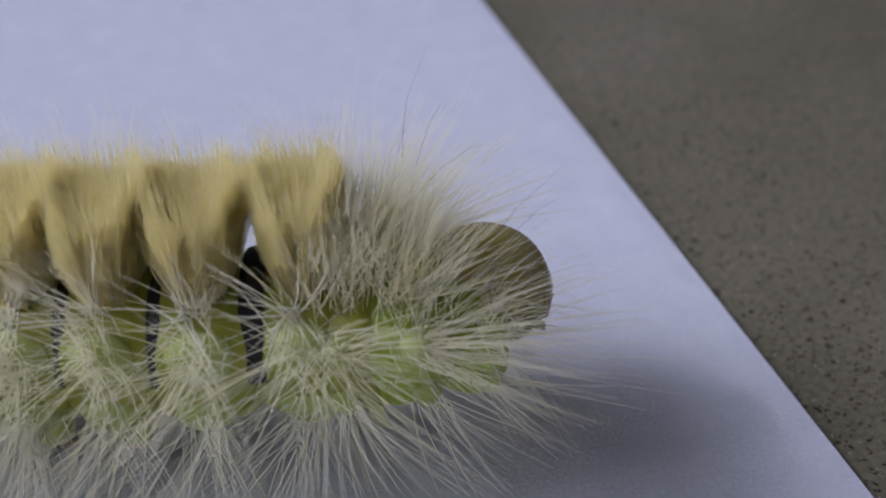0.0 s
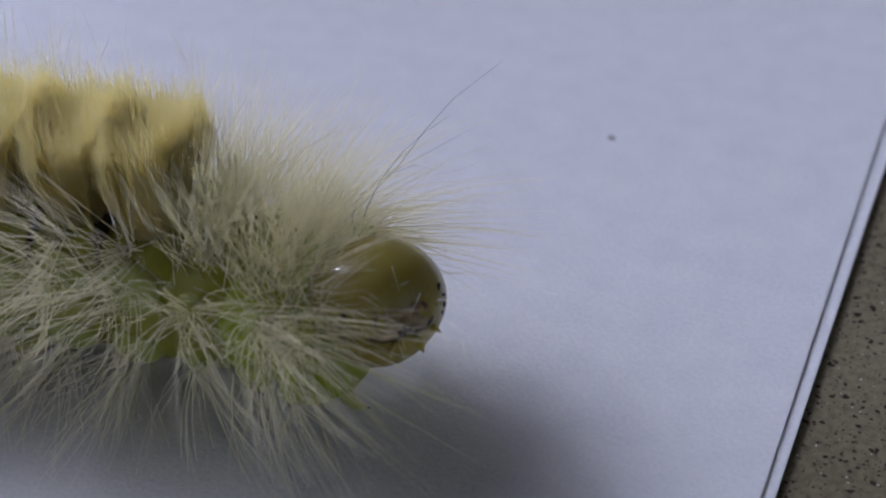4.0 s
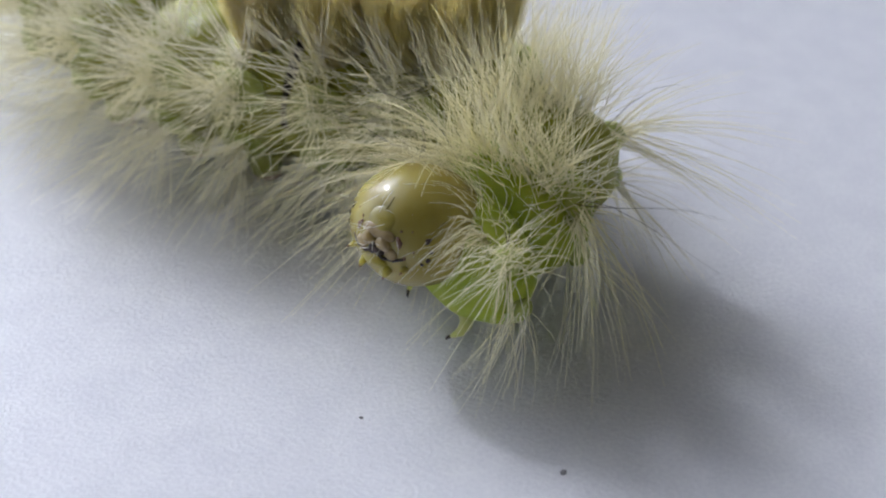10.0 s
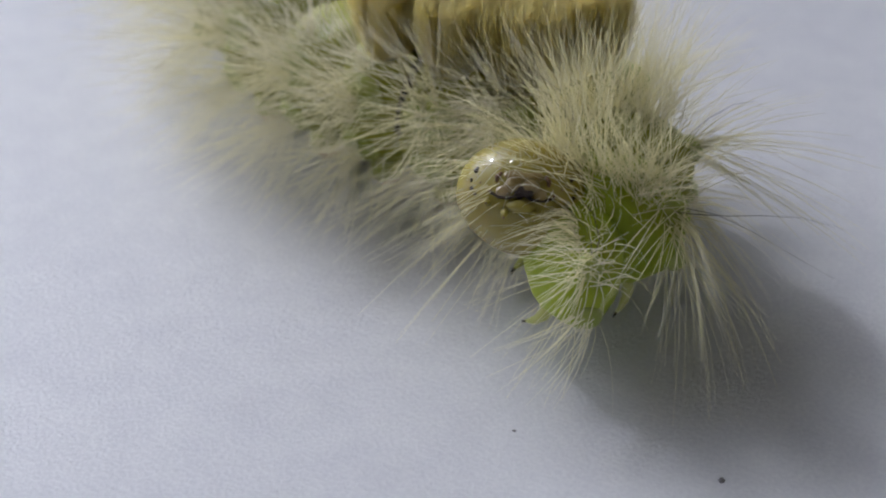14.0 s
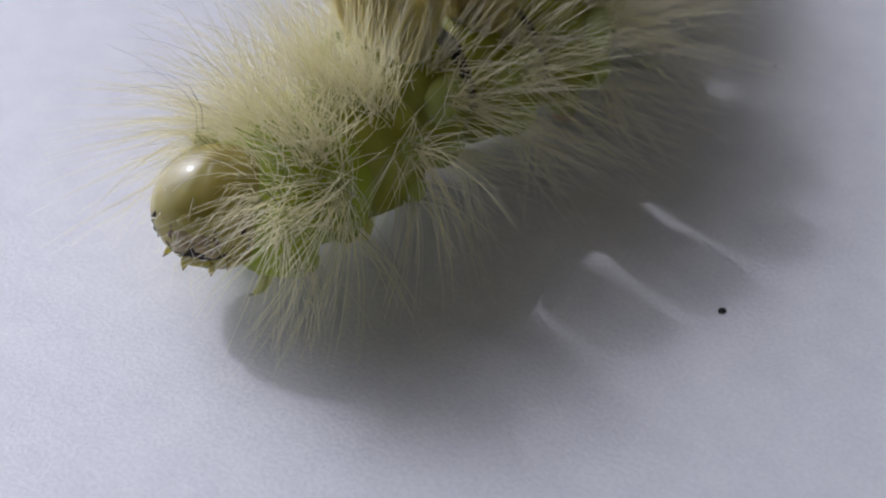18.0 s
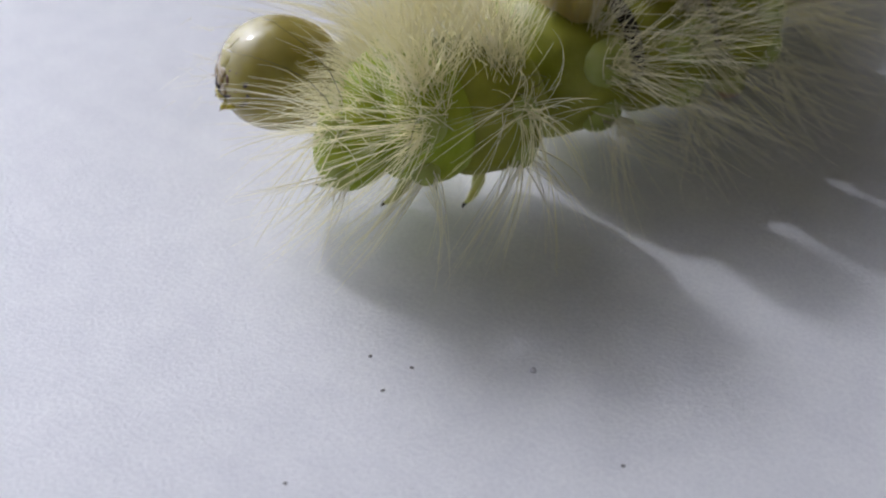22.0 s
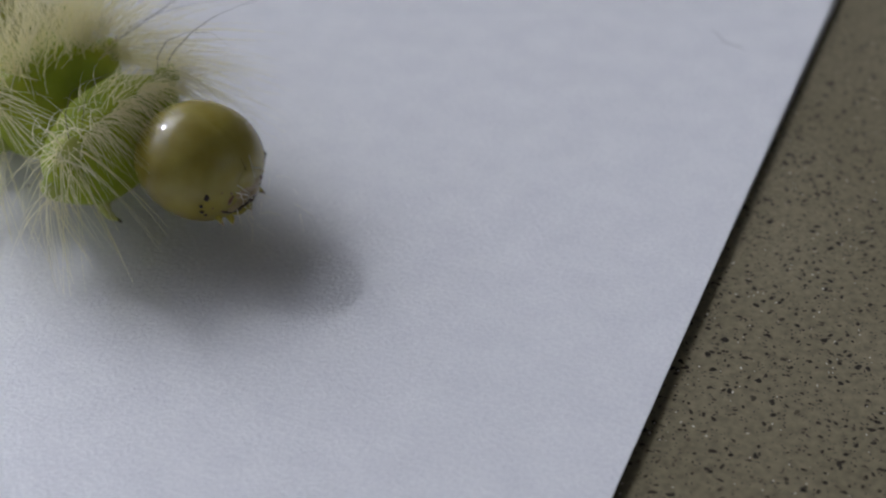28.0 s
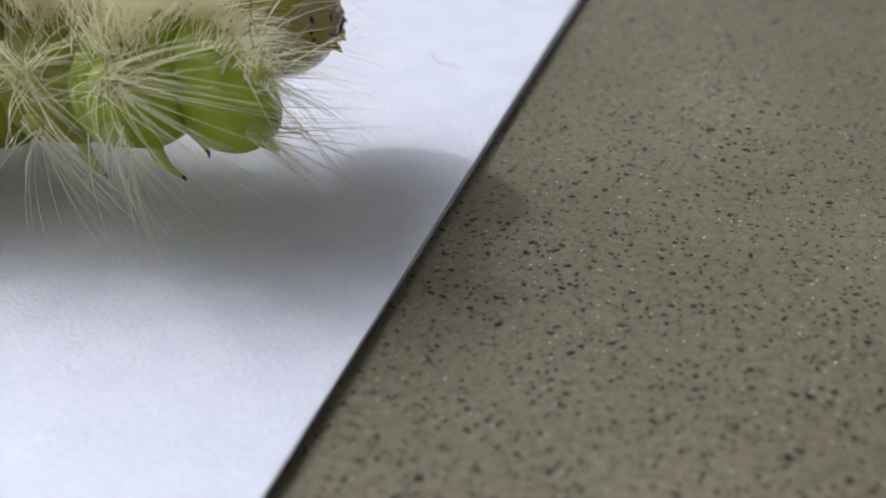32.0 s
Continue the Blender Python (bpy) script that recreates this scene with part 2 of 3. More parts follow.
def strands(name, p0, d, ln, bend, mat, parent, radius, curl, label="", k=6):
    """One tapered three-sided tube for each root p0, way d and length ln, all in one mesh."""
    n = len(p0)
    s = np.linspace(0, 1, k)[None, :, None]
    c = curl * rng.normal(size=(n, 3))
    pts = p0[:, None] + ln[:, None, None] * (d[:, None] * s + (bend + c)[:, None] * s ** 2 + 0.22 * np.roll(c, 1, 1)[:, None] * np.sin(s * 5))
    side = np.cross(d, rng.normal(size=(n, 3)))
    side /= np.linalg.norm(side, axis=1)[:, None]
    up = np.cross(d, side)
    rad = radius * (0.7 + 0.6 * rng.random((n, 1, 1))) * (1 - 0.8 * s)
    rings = [pts + rad * (math.cos(a) * side + math.sin(a) * up)[:, None] for a in (0, 2.0944, 4.1888)]
    v = np.stack(rings, 2).reshape(-1, 3)
    one = [(3 * j + i, 3 * j + (i + 1) % 3, 3 * j + 3 + (i + 1) % 3, 3 * j + 3 + i) for j in range(k - 1) for i in range(3)]
    f = (np.array(one)[None] + (np.arange(n) * 3 * k)[:, None, None]).reshape(-1, 4)
    return tagged(obj(name, v, f.tolist(), mat, parent, label), kind="stuff")


def tuft(name, root, axis, n, length, cone, mat, parent, bend=(0, 0, 0), patch=0.2, radius=0.02, clump=5, curl=0.03, vary=0.45, label=""):
    """A rosette of stiff hairs that fan out from one wart within a cone, some leaning together in strands."""
    axis = np.array(axis, float) / np.linalg.norm(axis)
    e1 = np.cross(axis, (0.37, 0.21, 0.9))
    e1 /= np.linalg.norm(e1)
    e2 = np.cross(axis, e1)

    def fan(m):
        th, ph = radians(cone) * np.sqrt(rng.random(m)), 2 * math.pi * rng.random(m)
        return np.cos(th)[:, None] * axis + np.sin(th)[:, None] * (np.cos(ph)[:, None] * e1 + np.sin(ph)[:, None] * e2)
    d = fan(n)
    heads = fan(max(1, n // clump))
    near = heads[np.argmax(d @ heads.T, 1)]
    d = 0.45 * d + 0.55 * near
    d /= np.linalg.norm(d, axis=1)[:, None]
    p0 = np.array(root, float) + patch * rng.normal(size=(n, 3))
    ln = length * (1 - vary * rng.random(n) ** 1.5)
    return strands(name, p0, d, ln, np.array(bend, float), mat, parent, radius, curl, label)


# ---- setting ----
def slab(name, x0, x1, y0, y1, z0, z1, mat, turn=0.0):
    v = [(x, y, z) for z in (z0, z1) for x, y in ((x0, y0), (x1, y0), (x1, y1), (x0, y1))]
    c, s = math.cos(turn), math.sin(turn)
    v = [(x * c - y * s, x * s + y * c, z) for x, y, z in v]
    f = [(3, 2, 1, 0), (4, 5, 6, 7), (0, 1, 5, 4), (1, 2, 6, 5), (2, 3, 7, 6), (3, 0, 4, 7)]
    return obj(name, v, f, mat, smooth=False)


THICK, STACK = 0.075, 0.19
floor = tagged(slab("floor", -6000, 6000, -6000, 6000, -40, -THICK - STACK - 0.012, STONE), "speckled grey-brown polished stone floor", "floor", kind="structure")

WALL = material("plaster", (0.76, 0.75, 0.72), 0.9)[0]


def plain(name, x0, x1, y0, y1, z0, z1):
    tagged(slab(name, x0, x1, y0, y1, z0, z1, WALL), "plain plastered wall, unseen, added to shape the daylight", "wall", kind="structure")


# unseen room added round the sheet to shape the daylight, open west and east
# unseen east wall, with an opening added to lift the fill light
for y0, y1, z0, z1 in ((-2400, -1100, -1, 2600), (1100, 2400, -1, 2600), (-1100, 1100, -1, 700), (-1100, 1100, 2200, 2600)):
    plain("unseen_wall_east", 2500, 2650, y0, y1, z0, z1)
plain("unseen_wall_south", -1500, 2500, -2550, -2400, -1, 2600)
plain("unseen_wall_north", -1500, 2500, 2400, 2550, -1, 2600)
for name, y0, y1, z0, z1 in (("unseen_wall_west", -2400, -1300, -1, 2600), ("unseen_wall_west", 1700, 2400, -1, 2600), ("unseen_wall_west", -1300, 1700, 2250, 2600), ("unseen_wall_west", 140, 200, 0, 2250)):
    plain(name, -1500, -1400, y0, y1, z0, z1)
# unseen ceiling, added to block sky light from overhead
ceiling = tagged(slab("ceiling", -1500, 2650, -2550, 2550, 2602, 2700, WALL), "plain white ceiling, unseen, added to keep out sky light", "ceiling", kind="structure")

sheets = []
for x1, turn, top, thick, label in ((-0.035, 0.0082, 0, THICK, "white sheet of paper lying on another sheet"), (-0.2, 0.0, -THICK - 0.002, STACK, "thick white sheet of paper lying on the stone floor")):
    ob = slab("paper_sheet", x1 - 210, x1, -120, 177, top - thick, top, PAPER, turn)
    tagged(ob, label, "paper", "sheets of paper")
    sheets.append(ob)

for name, x, y in (("q1", -9.71, 78.25), ("r1", -10.99, 52.16), ("r2", -16.74, 51.03), ("d1", -12.84, 36.93), ("p1", -51.39, 23.59), ("p2", -28.96, 8.43), ("p3", -30.02, 9.38), ("p7", -28.78, 9.60), ("w", -25.87, 11.23), ("u1", -22.15, 9.33), ("u2", -29.18, 4.33)):
    r = {"d1": 0.12, "q1": 0.11, "r1": 0.09, "w": 0.1, "p1": 0.09}.get(name, 0.055)
    m = Matrix.Rotation(rng.random() * 3, 3, "Z")
    v, f = ball((0, 0, 0), (r * 1.25, r, r * 0.3), 5, 8)
    v = [tuple(m @ (Vector(p) * (0.8 + 0.4 * rng.random())) + Vector((x, y, 0.01))) for p in v]
    obj("speck", v, f, {"d1": INK, "p1": INK, "w": FAINT}.get(name, SPECK), sheets[0])


v, f = tube([(x, y, 0.03) for x, y in [(-4.15, 28.21), (-3.86, 28.12), (-3.51, 27.6), (-3.19, 27.48), (-2.82, 27.43), (-2.56, 27.24)]], [0.004, 0.009, 0.01, 0.01, 0.009, 0.004], 6)
thread = tagged(obj("thread", v, f, SPECK), "thin grey fibre lying on the white paper", "thread")

# ---- caterpillar ----
caterpillar = tagged(new("caterpillar"), "pale green caterpillar with white hairs and yellowish brushes", "caterpillar")
pieces = {}


def barrel(length, ry, rz, mat, name, label="", warts=(), low=0, power=4.0):
    n = 15
    rows = []
    for j in range(n):
        u = -1 + 2 * j / (n - 1)
        rows.append((u * length / 2, (1 - abs(u) ** power) ** 0.5 * 0.999 + 0.03, low))

    def swell(a, x):
        k = 1.0 + 0.012 * math.sin(7 * a + 2 * x) + 0.01 * math.sin(3 * a - 5 * x)
        for at, size in warts:
            for sgn in (1, -1):
                da = math.atan2(math.sin(a - sgn * at), math.cos(a - sgn * at))
                k += size * math.exp(-(da / 0.32) ** 2 - (x / (0.26 * length)) ** 2)
        return k
    v, f = lathe(rows, 40, (ry, rz), swell)
    return obj(name, v, f, mat, caterpillar, label)


def around(angle, ry, rz, x=0.0):
    """A place on the side of a segment, its angle from the back in degrees, and the way out."""
    a = radians(angle)
    return (x, ry * math.sin(a), rz * math.cos(a)), (0, math.sin(a) / ry, math.cos(a) / rz)


def leg(seg, side, x, y, z, reach, fwd=0.35):
    """A jointed thoracic leg: stout at the hip, with swollen joints and a hooked dark claw."""
    way = [(0, 0, 0), (0.1, 0.22, 0.2), (0.28, 0.36, 0.4), (0.34, 0.38, 0.47), (0.56, 0.4, 0.66), (0.62, 0.38, 0.73), (0.84, 0.3, 0.9), (1.0, 0.22, 1.0)]
    pts = [(x + fwd * a, side * (y + b), z - reach * c) for a, b, c in way]
    v, f = tube(pts, [0.4, 0.3, 0.2, 0.21, 0.14, 0.145, 0.09, 0.05], 12)
    obj("leg", v, f, LEG, seg)
    a, b = Vector(pts[-2]), Vector(pts[-1])
    d = (b - a).normalized()
    v, f = tube([b - d * 0.06, b + d * 0.05, b + d * 0.13 + Vector((-0.02, 0, -0.03)), b + d * 0.17 + Vector((-0.06, 0, -0.08))], [0.06, 0.055, 0.035, 0.006], 8)
    obj("claw", v, f, DARK, seg, "dark hooked claw")


def wart(seg, p, size):
    v, f = ball(p, size, 9, 16)
    obj("wart", v, f, WART, seg)


def thorax(k):
    ry, rz = ((2.6, 1.7), (2.2, 1.85), (2.3, 2.05))[k - 1]
    low = -0.25 if k == 1 else 0
    seg = barrel((2.6, 3.6, 3.8)[k - 1], ry, rz, NECK if k < 3 else GREEN, "thorax_segment", "", ((1.25, 0.12), (2.0, 0.1)), low, 3.0)
    pieces[k] = seg
    for side in (1, -1):
        p, d = around(side * (62, 66, 70)[k - 1], ry * 1.05, rz * 1.1, (0.35, 0.2, 0.1)[k - 1])
        r = 0.42 if k == 1 else 0.5
        wart(seg, p, (r, r, r))
        n, ln, cone, axis, bend = ((50, 3.1, 76, (0.6, side, 0.55), (0.15, 0, -0.55)), (62, 5.2, 44, (0.9, side, 0.4), (0.35, -0.05 * side, -0.12)), (44, 5.2, 46, (0.45, side, 0.35), (0.35, 0, -0.1)))[k - 1]
        tuft("hair_tuft", p, axis, n, ln, cone, HAIR_GREEN, seg, bend, clump=4, radius=0.02, curl=0.02)
        if k == 1:
            tuft("hair_tuft", p, (0.35, side, 1.0), 30, 3.0, 60, HAIR, seg, (0.25, 0, -0.3), radius=0.016, patch=0.4)
        if k > 1:
            tuft("under_hair", p, (0.5, side, 0.7), 30, 5.0, 55, HAIR, seg, (0.3, 0, -0.06), patch=0.4, radius=0.0105, clump=9)
        p, d = around(side * 108, ry * 1.08, rz * 1.08, (-0.1, 0.3, 0.1)[k - 1])
        wart(seg, p, (0.45, 0.4, 0.4))
        tuft("hair_tuft", p, (0.35, side, -0.6), (30, 26, 30)[k - 1], (2.7, 3.4, 3.8)[k - 1], 52, HAIR, seg, (0.3, 0, -0.16), radius=0.023)
        if k > 1:
            p, d = around(side * (32 if k == 2 else 26), ry, rz, (0, 0.3, 0.0)[k - 1])
            tuft("hair_tuft", p, (0.2, side * 0.26, 1), (0, 120, 105)[k - 1], (0, 4.2, 4.1)[k - 1], (0, 46, 38)[k - 1], HAIR_GREEN, seg, (0.12, 0, 0.03), patch=0.42, radius=0.016)
            tuft("under_hair", p, (0.15, side * 0.2, 1), 60, 3.5, 28, HAIR_GREEN, seg, (0.1, 0, 0.02), patch=0.5, radius=0.012)
            tuft("fine_hair", p, (0.2, side * 0.4, 1), 10, 5.4, 40, HAIR, seg, (0.1, 0, 0), patch=0.4, radius=0.011)
        p, d = around(side * 60, ry, rz, 0.3)
        tuft("dark_hair", p, (0.25, d[1] * 1.2, 1.1), (2, 2, 1)[k - 1], 6.4, 40, HAIR_DARK, seg, (0.25, 0, -0.3), radius=0.014, curl=0.16, vary=0.3)
        leg(seg, side, (0.4, 0.4, 0.2)[k - 1], (1.0, 0.6, 0.5)[k - 1], -rz + 0.5 + low, (0.85, 1.3, 1.5)[k - 1], (0.55, 0.8, 0.55)[k - 1])
    if k > 1:
        tuft("hair_tuft", (0.2 if k == 2 else -0.2, 0, rz * 0.96), (0.12, 0, 1), 110, 3.3, 44, HAIR_GREEN, seg, patch=0.5)
    else:
        # the short fringe along the front edge, which falls over the head
        n = 170
        y = rng.uniform(-1.75, 1.75, n)
        p0 = np.stack([0.62 + 0.12 * rng.normal(size=n) - 0.08 * y ** 2, y, low + rz * 0.93 * np.sqrt(1 - (y / ry) ** 2)], 1)
        d = np.stack([np.full(n, 0.85), 0.16 * y, np.full(n, 0.5)], 1) + 0.22 * rng.normal(size=(n, 3))
        d /= np.linalg.norm(d, axis=1)[:, None]
        m = 100
        y, x = rng.uniform(-1.9, 1.9, m), rng.uniform(-0.5, 0.7, m)
        q0 = np.stack([x, y, low + rz * 0.97 * np.sqrt(1 - (y / ry) ** 2)], 1)
        w = np.stack([np.full(m, 0.35), 0.4 * y, np.full(m, 1.0)], 1) + 0.25 * rng.normal(size=(m, 3))
        w /= np.linalg.norm(w, axis=1)[:, None]
        strands("neck_down", q0, w, 1.3 + 1.1 * rng.random(m), np.array((0.35, 0, -0.2)), HAIR_GREEN, seg, 0.014, 0.06)
        strands("hair_fringe", p0, d, 1.2 + 0.8 * rng.random(n), np.array((0.15, 0, -0.7)), HAIR_GREEN, seg, 0.019, 0.06)


def brush(seg, rz, first):
    """The upright flat-topped brush on the back of a segment."""
    ax, by = (1.12, 1.75) if first else (1.25, 1.8)
    rows = []
    for h, a, b in ((-0.6, 0.6, 0.7), (0.4, 0.7, 0.8), (1.2, 0.8, 0.88), (1.9, 0.88, 0.92), (2.2, 0.84, 0.86), (2.34, 0.55, 0.55)):
        rows.append([(ax * a * math.cos(t) * (1 + 0.1 * math.sin(5 * t + h)), by * b * math.sin(t), rz - 0.1 + h - (0.9 * (b * math.sin(t)) ** 2 if h > 1 else 0)) for t in np.linspace(0, 2 * math.pi, 24, endpoint=False)])
    v = [p for r in rows for p in r]
    f = [(j * 24 + i, j * 24 + (i + 1) % 24, (j + 1) * 24 + (i + 1) % 24, (j + 1) * 24 + i) for j in range(5) for i in range(24)]
    f += [tuple(range(24))[::-1], tuple(5 * 24 + i for i in range(24))]
    obj("brush_core", v, f, BRUSH_CORE, seg)
    n, k = 8500, 5
    t = rng.random(n) * 2 * math.pi
    q = np.where(rng.random(n) < 0.7, 0.95 + 0.07 * rng.normal(size=n), np.sqrt(rng.random(n)))
    fold = 1 + 0.09 * np.sin(6 * t + 1.3) + 0.05 * np.sin(13 * t)
    foot = np.stack([0.66 * ax * q * np.cos(t), 0.74 * by * q * np.sin(t), np.full(n, rz - 0.3)], 1)
    tip = np.stack([1.06 * ax * q * fold * np.cos(t), 1.06 * by * q * fold * np.sin(t), rz + 2.6 + 0.34 * rng.normal(size=n) - 0.9 * (q * np.sin(t)) ** 2], 1)
    tip[:, :2] += 0.09 * rng.normal(size=(n, 2))
    far = rng.random(n) < 0.16
    tip[far, 2] += 1.0 * rng.random(far.sum())
    s = np.linspace(0, 1, k)[None, :, None]
    pts = foot[:, None] + (tip - foot)[:, None] * s + 0.06 * rng.normal(size=(n, 1, 3)) * np.sin(3.14 * s)
    side = rng.normal(size=(n, 3)) * (1, 1, 0)
    side /= np.linalg.norm(side, axis=1)[:, None]
    up = np.cross(side, (0, 0, 1.0))
    rad = 0.0115 * (1 - 0.6 * s)
    v = np.stack([pts + rad * (math.cos(a) * side + math.sin(a) * up)[:, None] for a in (0, 2.0944, 4.1888)], 2).reshape(-1, 3)
    one = [(3 * j + i, 3 * j + (i + 1) % 3, 3 * j + 3 + (i + 1) % 3, 3 * j + 3 + i) for j in range(k - 1) for i in range(3)]
    f = (np.array(one)[None] + (np.arange(n) * 3 * k)[:, None, None]).reshape(-1, 4)
    tagged(obj("hair_brush", v, f.tolist(), BRUSH, seg, "dense yellowish-brown brush of upright hairs"), kind="stuff")


def abdomen(k):
    s = k - 3
    taper = 1.0 if s < 7 else (0.93, 0.82, 0.66)[min(s - 7, 2)]
    ry, rz = 2.35 * taper, 2.25 * taper
    seg = barrel(4.0 if s < 9 else 3.3, ry, rz, GREEN, "abdomen_segment", "", ((1.22, 0.12), (2.0, 0.12)))
    pieces[k] = seg
    if s in (1, 2, 3):
        half = 0.34 if s == 1 else 0.2
        rows = [(u * half - (1.4 if s == 1 else 1.2), (1.03 if s == 1 else 0.985) + 0.02 * (1 - u * u), 0) for u in np.linspace(-1, 1, 5)]
        v, f = lathe(rows, 36, (ry, rz))
        keep = [q for q in f[:-2] if all(v[i][2] > -0.1 * rz for i in q)]
        obj("black_band", v, keep, VELVET, seg, "velvety black band between two segments")
    for side in (1, -1):
        p, d = around(side * 68, ry * 1.03, rz * 1.03)
        wart(seg, p, (0.95, 0.5, 0.85))
        q, _ = around(side * 68, ry * 1.2, rz * 1.2)
        front = s < 4
        tuft("hair_tuft", q, (-0.05, side, 0.55 if front else 0.4), 58 if front else 95, 5.2, 58, HAIR_GREEN, seg, (-0.2, side * 0.08, -0.1), patch=0.28, radius=0.0175)
        tuft("under_hair", q, (-0.1, side, 0.6), 30 if s < 4 else 60, 5.4, 60, HAIR, seg, (-0.2, side * 0.08, -0.06), patch=0.4, radius=0.0105, clump=9)
        p, d = around(side * 112, ry * 1.04, rz * 1.04)
        wart(seg, p, (0.85, 0.5, 0.6))
        q, _ = around(side * 112, ry * 1.2, rz * 1.2)
        tuft("hair_tuft", q, (-0.03, side, -0.55 if front else -0.25), 50 if front else 95, 4.0 if front else 4.6, 56, HAIR, seg, (-0.15, side * 0.08, -0.08), patch=0.28, radius=0.02)
        p, d = around(side * 42, ry, rz, -0.2)
        if s <= 4:
            tuft("hair_tuft", p, (-0.1, side, 0.8), 36 if s < 4 else 50, 4.6, 44, HAIR, seg, (-0.05, 0, -0.03), patch=0.2)
        else:
            tuft("hair_tuft", p, (-0.15, side * 0.7, 1), 90, 3.7, 56, HAIR, seg, (-0.08, 0, 0), patch=0.35)
        if s in (3, 4, 5, 6, 10):
            v, f = tube([(0, side * 0.9, -rz * 0.75), (0, side * 1.1, -rz - 0.1), (0, side * 1.18, -rz - 0.45), (0, side * 1.15, -rz - 0.64)], [0.75, 0.6, 0.52, 0.34], 14)
            obj("proleg", v, f, LEG, seg)
            v, f = ball((0.05, side * 1.2, -rz - 0.54), (0.55, 0.42, 0.15), 6, 14)
            obj("proleg_foot", v, f, FOOT, seg, "pinkish foot pad")
    if s <= 4:
        brush(seg, rz, s == 1)
    if s == 8:
        tuft("tail_tuft", (0, 0, rz), (-0.5, 0, 1), 160, 4.5, 26, FOOT, seg, patch=0.25)


def head():
    """A smooth shell of two lobes, with the mouthparts low in front."""
    v, f = [], []
    ring, n = 28, 44
    for j in range(ring + 1):
        a = math.pi * j / ring
        for i in range(n):
            b = 2 * math.pi * i / n
            x, y, z = math.sin(a) * math.cos(b), math.sin(a) * math.sin(b), math.cos(a)
            front = max(0.0, x)
            groove = 1 - 0.014 * math.exp(-(y / 0.06) ** 2) * max(0, z * 0.7 + x * 0.45)
            low = 1 - 0.2 * max(0, -z) ** 2
            flat = 1 - 0.05 * front ** 3
            v.append((2.0 * x * groove * flat, 2.02 * y * groove * low, 1.74 * z * groove))
    for j in range(ring):
        for i in range(n):
            k = (i + 1) % n
            f.append((j * n + i, (j + 1) * n + i, (j + 1) * n + k, j * n + k))
    hd = obj("head", v, f, HORN, caterpillar, "glossy pale olive head")
    pieces[0] = hd

    up = Matrix.Rotation(radians(-28), 3, "Y")

    def shell(y, z, out=0.0):
        """A place on the face, from the middle line and up, and a little out of the shell."""
        uy, uz = y / 2.0, z / 1.9
        u = up @ Vector((math.sqrt(max(0.02, 1 - uy * uy - uz * uz)), uy, uz))
        return Vector((2.0 * u.x * (1 - 0.05 * max(0, u.x) ** 3) + out * u.x, 2.02 * u.y + out * u.y, 1.74 * u.z + out * u.z))

    def plate(name, y, z, out, size, mat, tilt=0, label="", lump=0.14):
        v, f = ball((0, 0, 0), size, 10, 18, Euler((0, radians(tilt - 28), 0)).to_matrix())
        a = rng.random(3) * 6
        v = [tuple(shell(y, z, out) + Vector(p) * (1 + lump * math.sin(a[0] + 4 * p[1] / size[1]) * math.sin(a[1] + 3 * p[2] / size[2]) + lump * math.sin(a[2] + 3 * math.atan2(p[1], p[2])))) for p in v]
        obj(name, v, f, mat, hd, label)

    def line(name, marks, radii, mat, label=""):
        v, f = tube([shell(y, z, o) for y, z, o in marks], radii, 8)
        obj(name, v, f, mat, hd, label)

    def peg(name, marks, radii, tip):
        """A short jointed feeler with a dark point."""
        v, f = tube(marks, radii, 10)
        obj(name, v, f, HORN, hd)
        a, b = Vector(marks[-2]), Vector(marks[-1])
        d = (b - a).normalized()
        v, f = tube([b - d * 0.02, b + d * tip], [radii[-1] * 0.85, 0.012], 8)
        obj(name + "_tip", v, f, BROWN, hd, "brown pointed tip")

    line("head_seam", [(0, 0.55, -0.02), (0, 0.1, -0.01)], [0.02, 0.03], HORN)
    plate("face_triangle", 0, -0.22, -0.12, (0.16, 0.5, 0.42), HORN, 5, "paler raised triangle of the face", 0.05)
    plate("clypeus", 0, -0.62, -0.05, (0.1, 0.6, 0.2), FACE, 15, "pale face plate", 0.06)
    for side in (1, -1):
        plate("labrum", side * 0.25, -0.9, -0.02, (0.12, 0.27, 0.22), FACE, 25, "pale lobe of the notched upper lip", 0.06)
        plate("mandible", side * 0.5, -1.08, -0.05, (0.13, 0.24, 0.2), FACE, 30, "pale brown mandible", 0.06)
        line("face_mark", [(side * 0.62, -0.5, -0.03), (side * 0.74, -0.64, -0.03), (side * 0.74, -0.8, -0.03)], [0.05, 0.09, 0.05], BROWN, "brown mark beside the face plate")
        line("face_mark", [(side * 0.02, -1.12, 0.06), (side * 0.3, -1.24, 0.06), (side * 0.62, -1.2, 0.02), (side * 0.86, -1.06, -0.02), (side * 0.92, -1.0, -0.02)], [0.05, 0.05, 0.045, 0.05, 0.03], DARK, "dark line of the jaw")
        plate("face_mark", side * 0.9, -1.0, -0.04, (0.05, 0.08, 0.08), BROWN, 15, "brown spot at the jaw's end")
        for y, z, r in ((0.62, -0.28, 0.045), (0.9, -0.12, 0.03), (1.12, -0.62, 0.04)):
            plate("freckle", side * (y + 0.1 * rng.random()), z - 0.1 * rng.random(), -0.02, (0.04, r, r), BROWN)
        for y, z, r in ((1.36, -0.22, 0.095), (1.5, -0.48, 0.06), (1.46, -0.74, 0.07), (1.34, -0.94, 0.05)):
            plate("ocellus", side * y, z, -0.03, (0.07, r, r * 1.15), DARK)
        a = shell(side * 0.92, -1.26, -0.04)
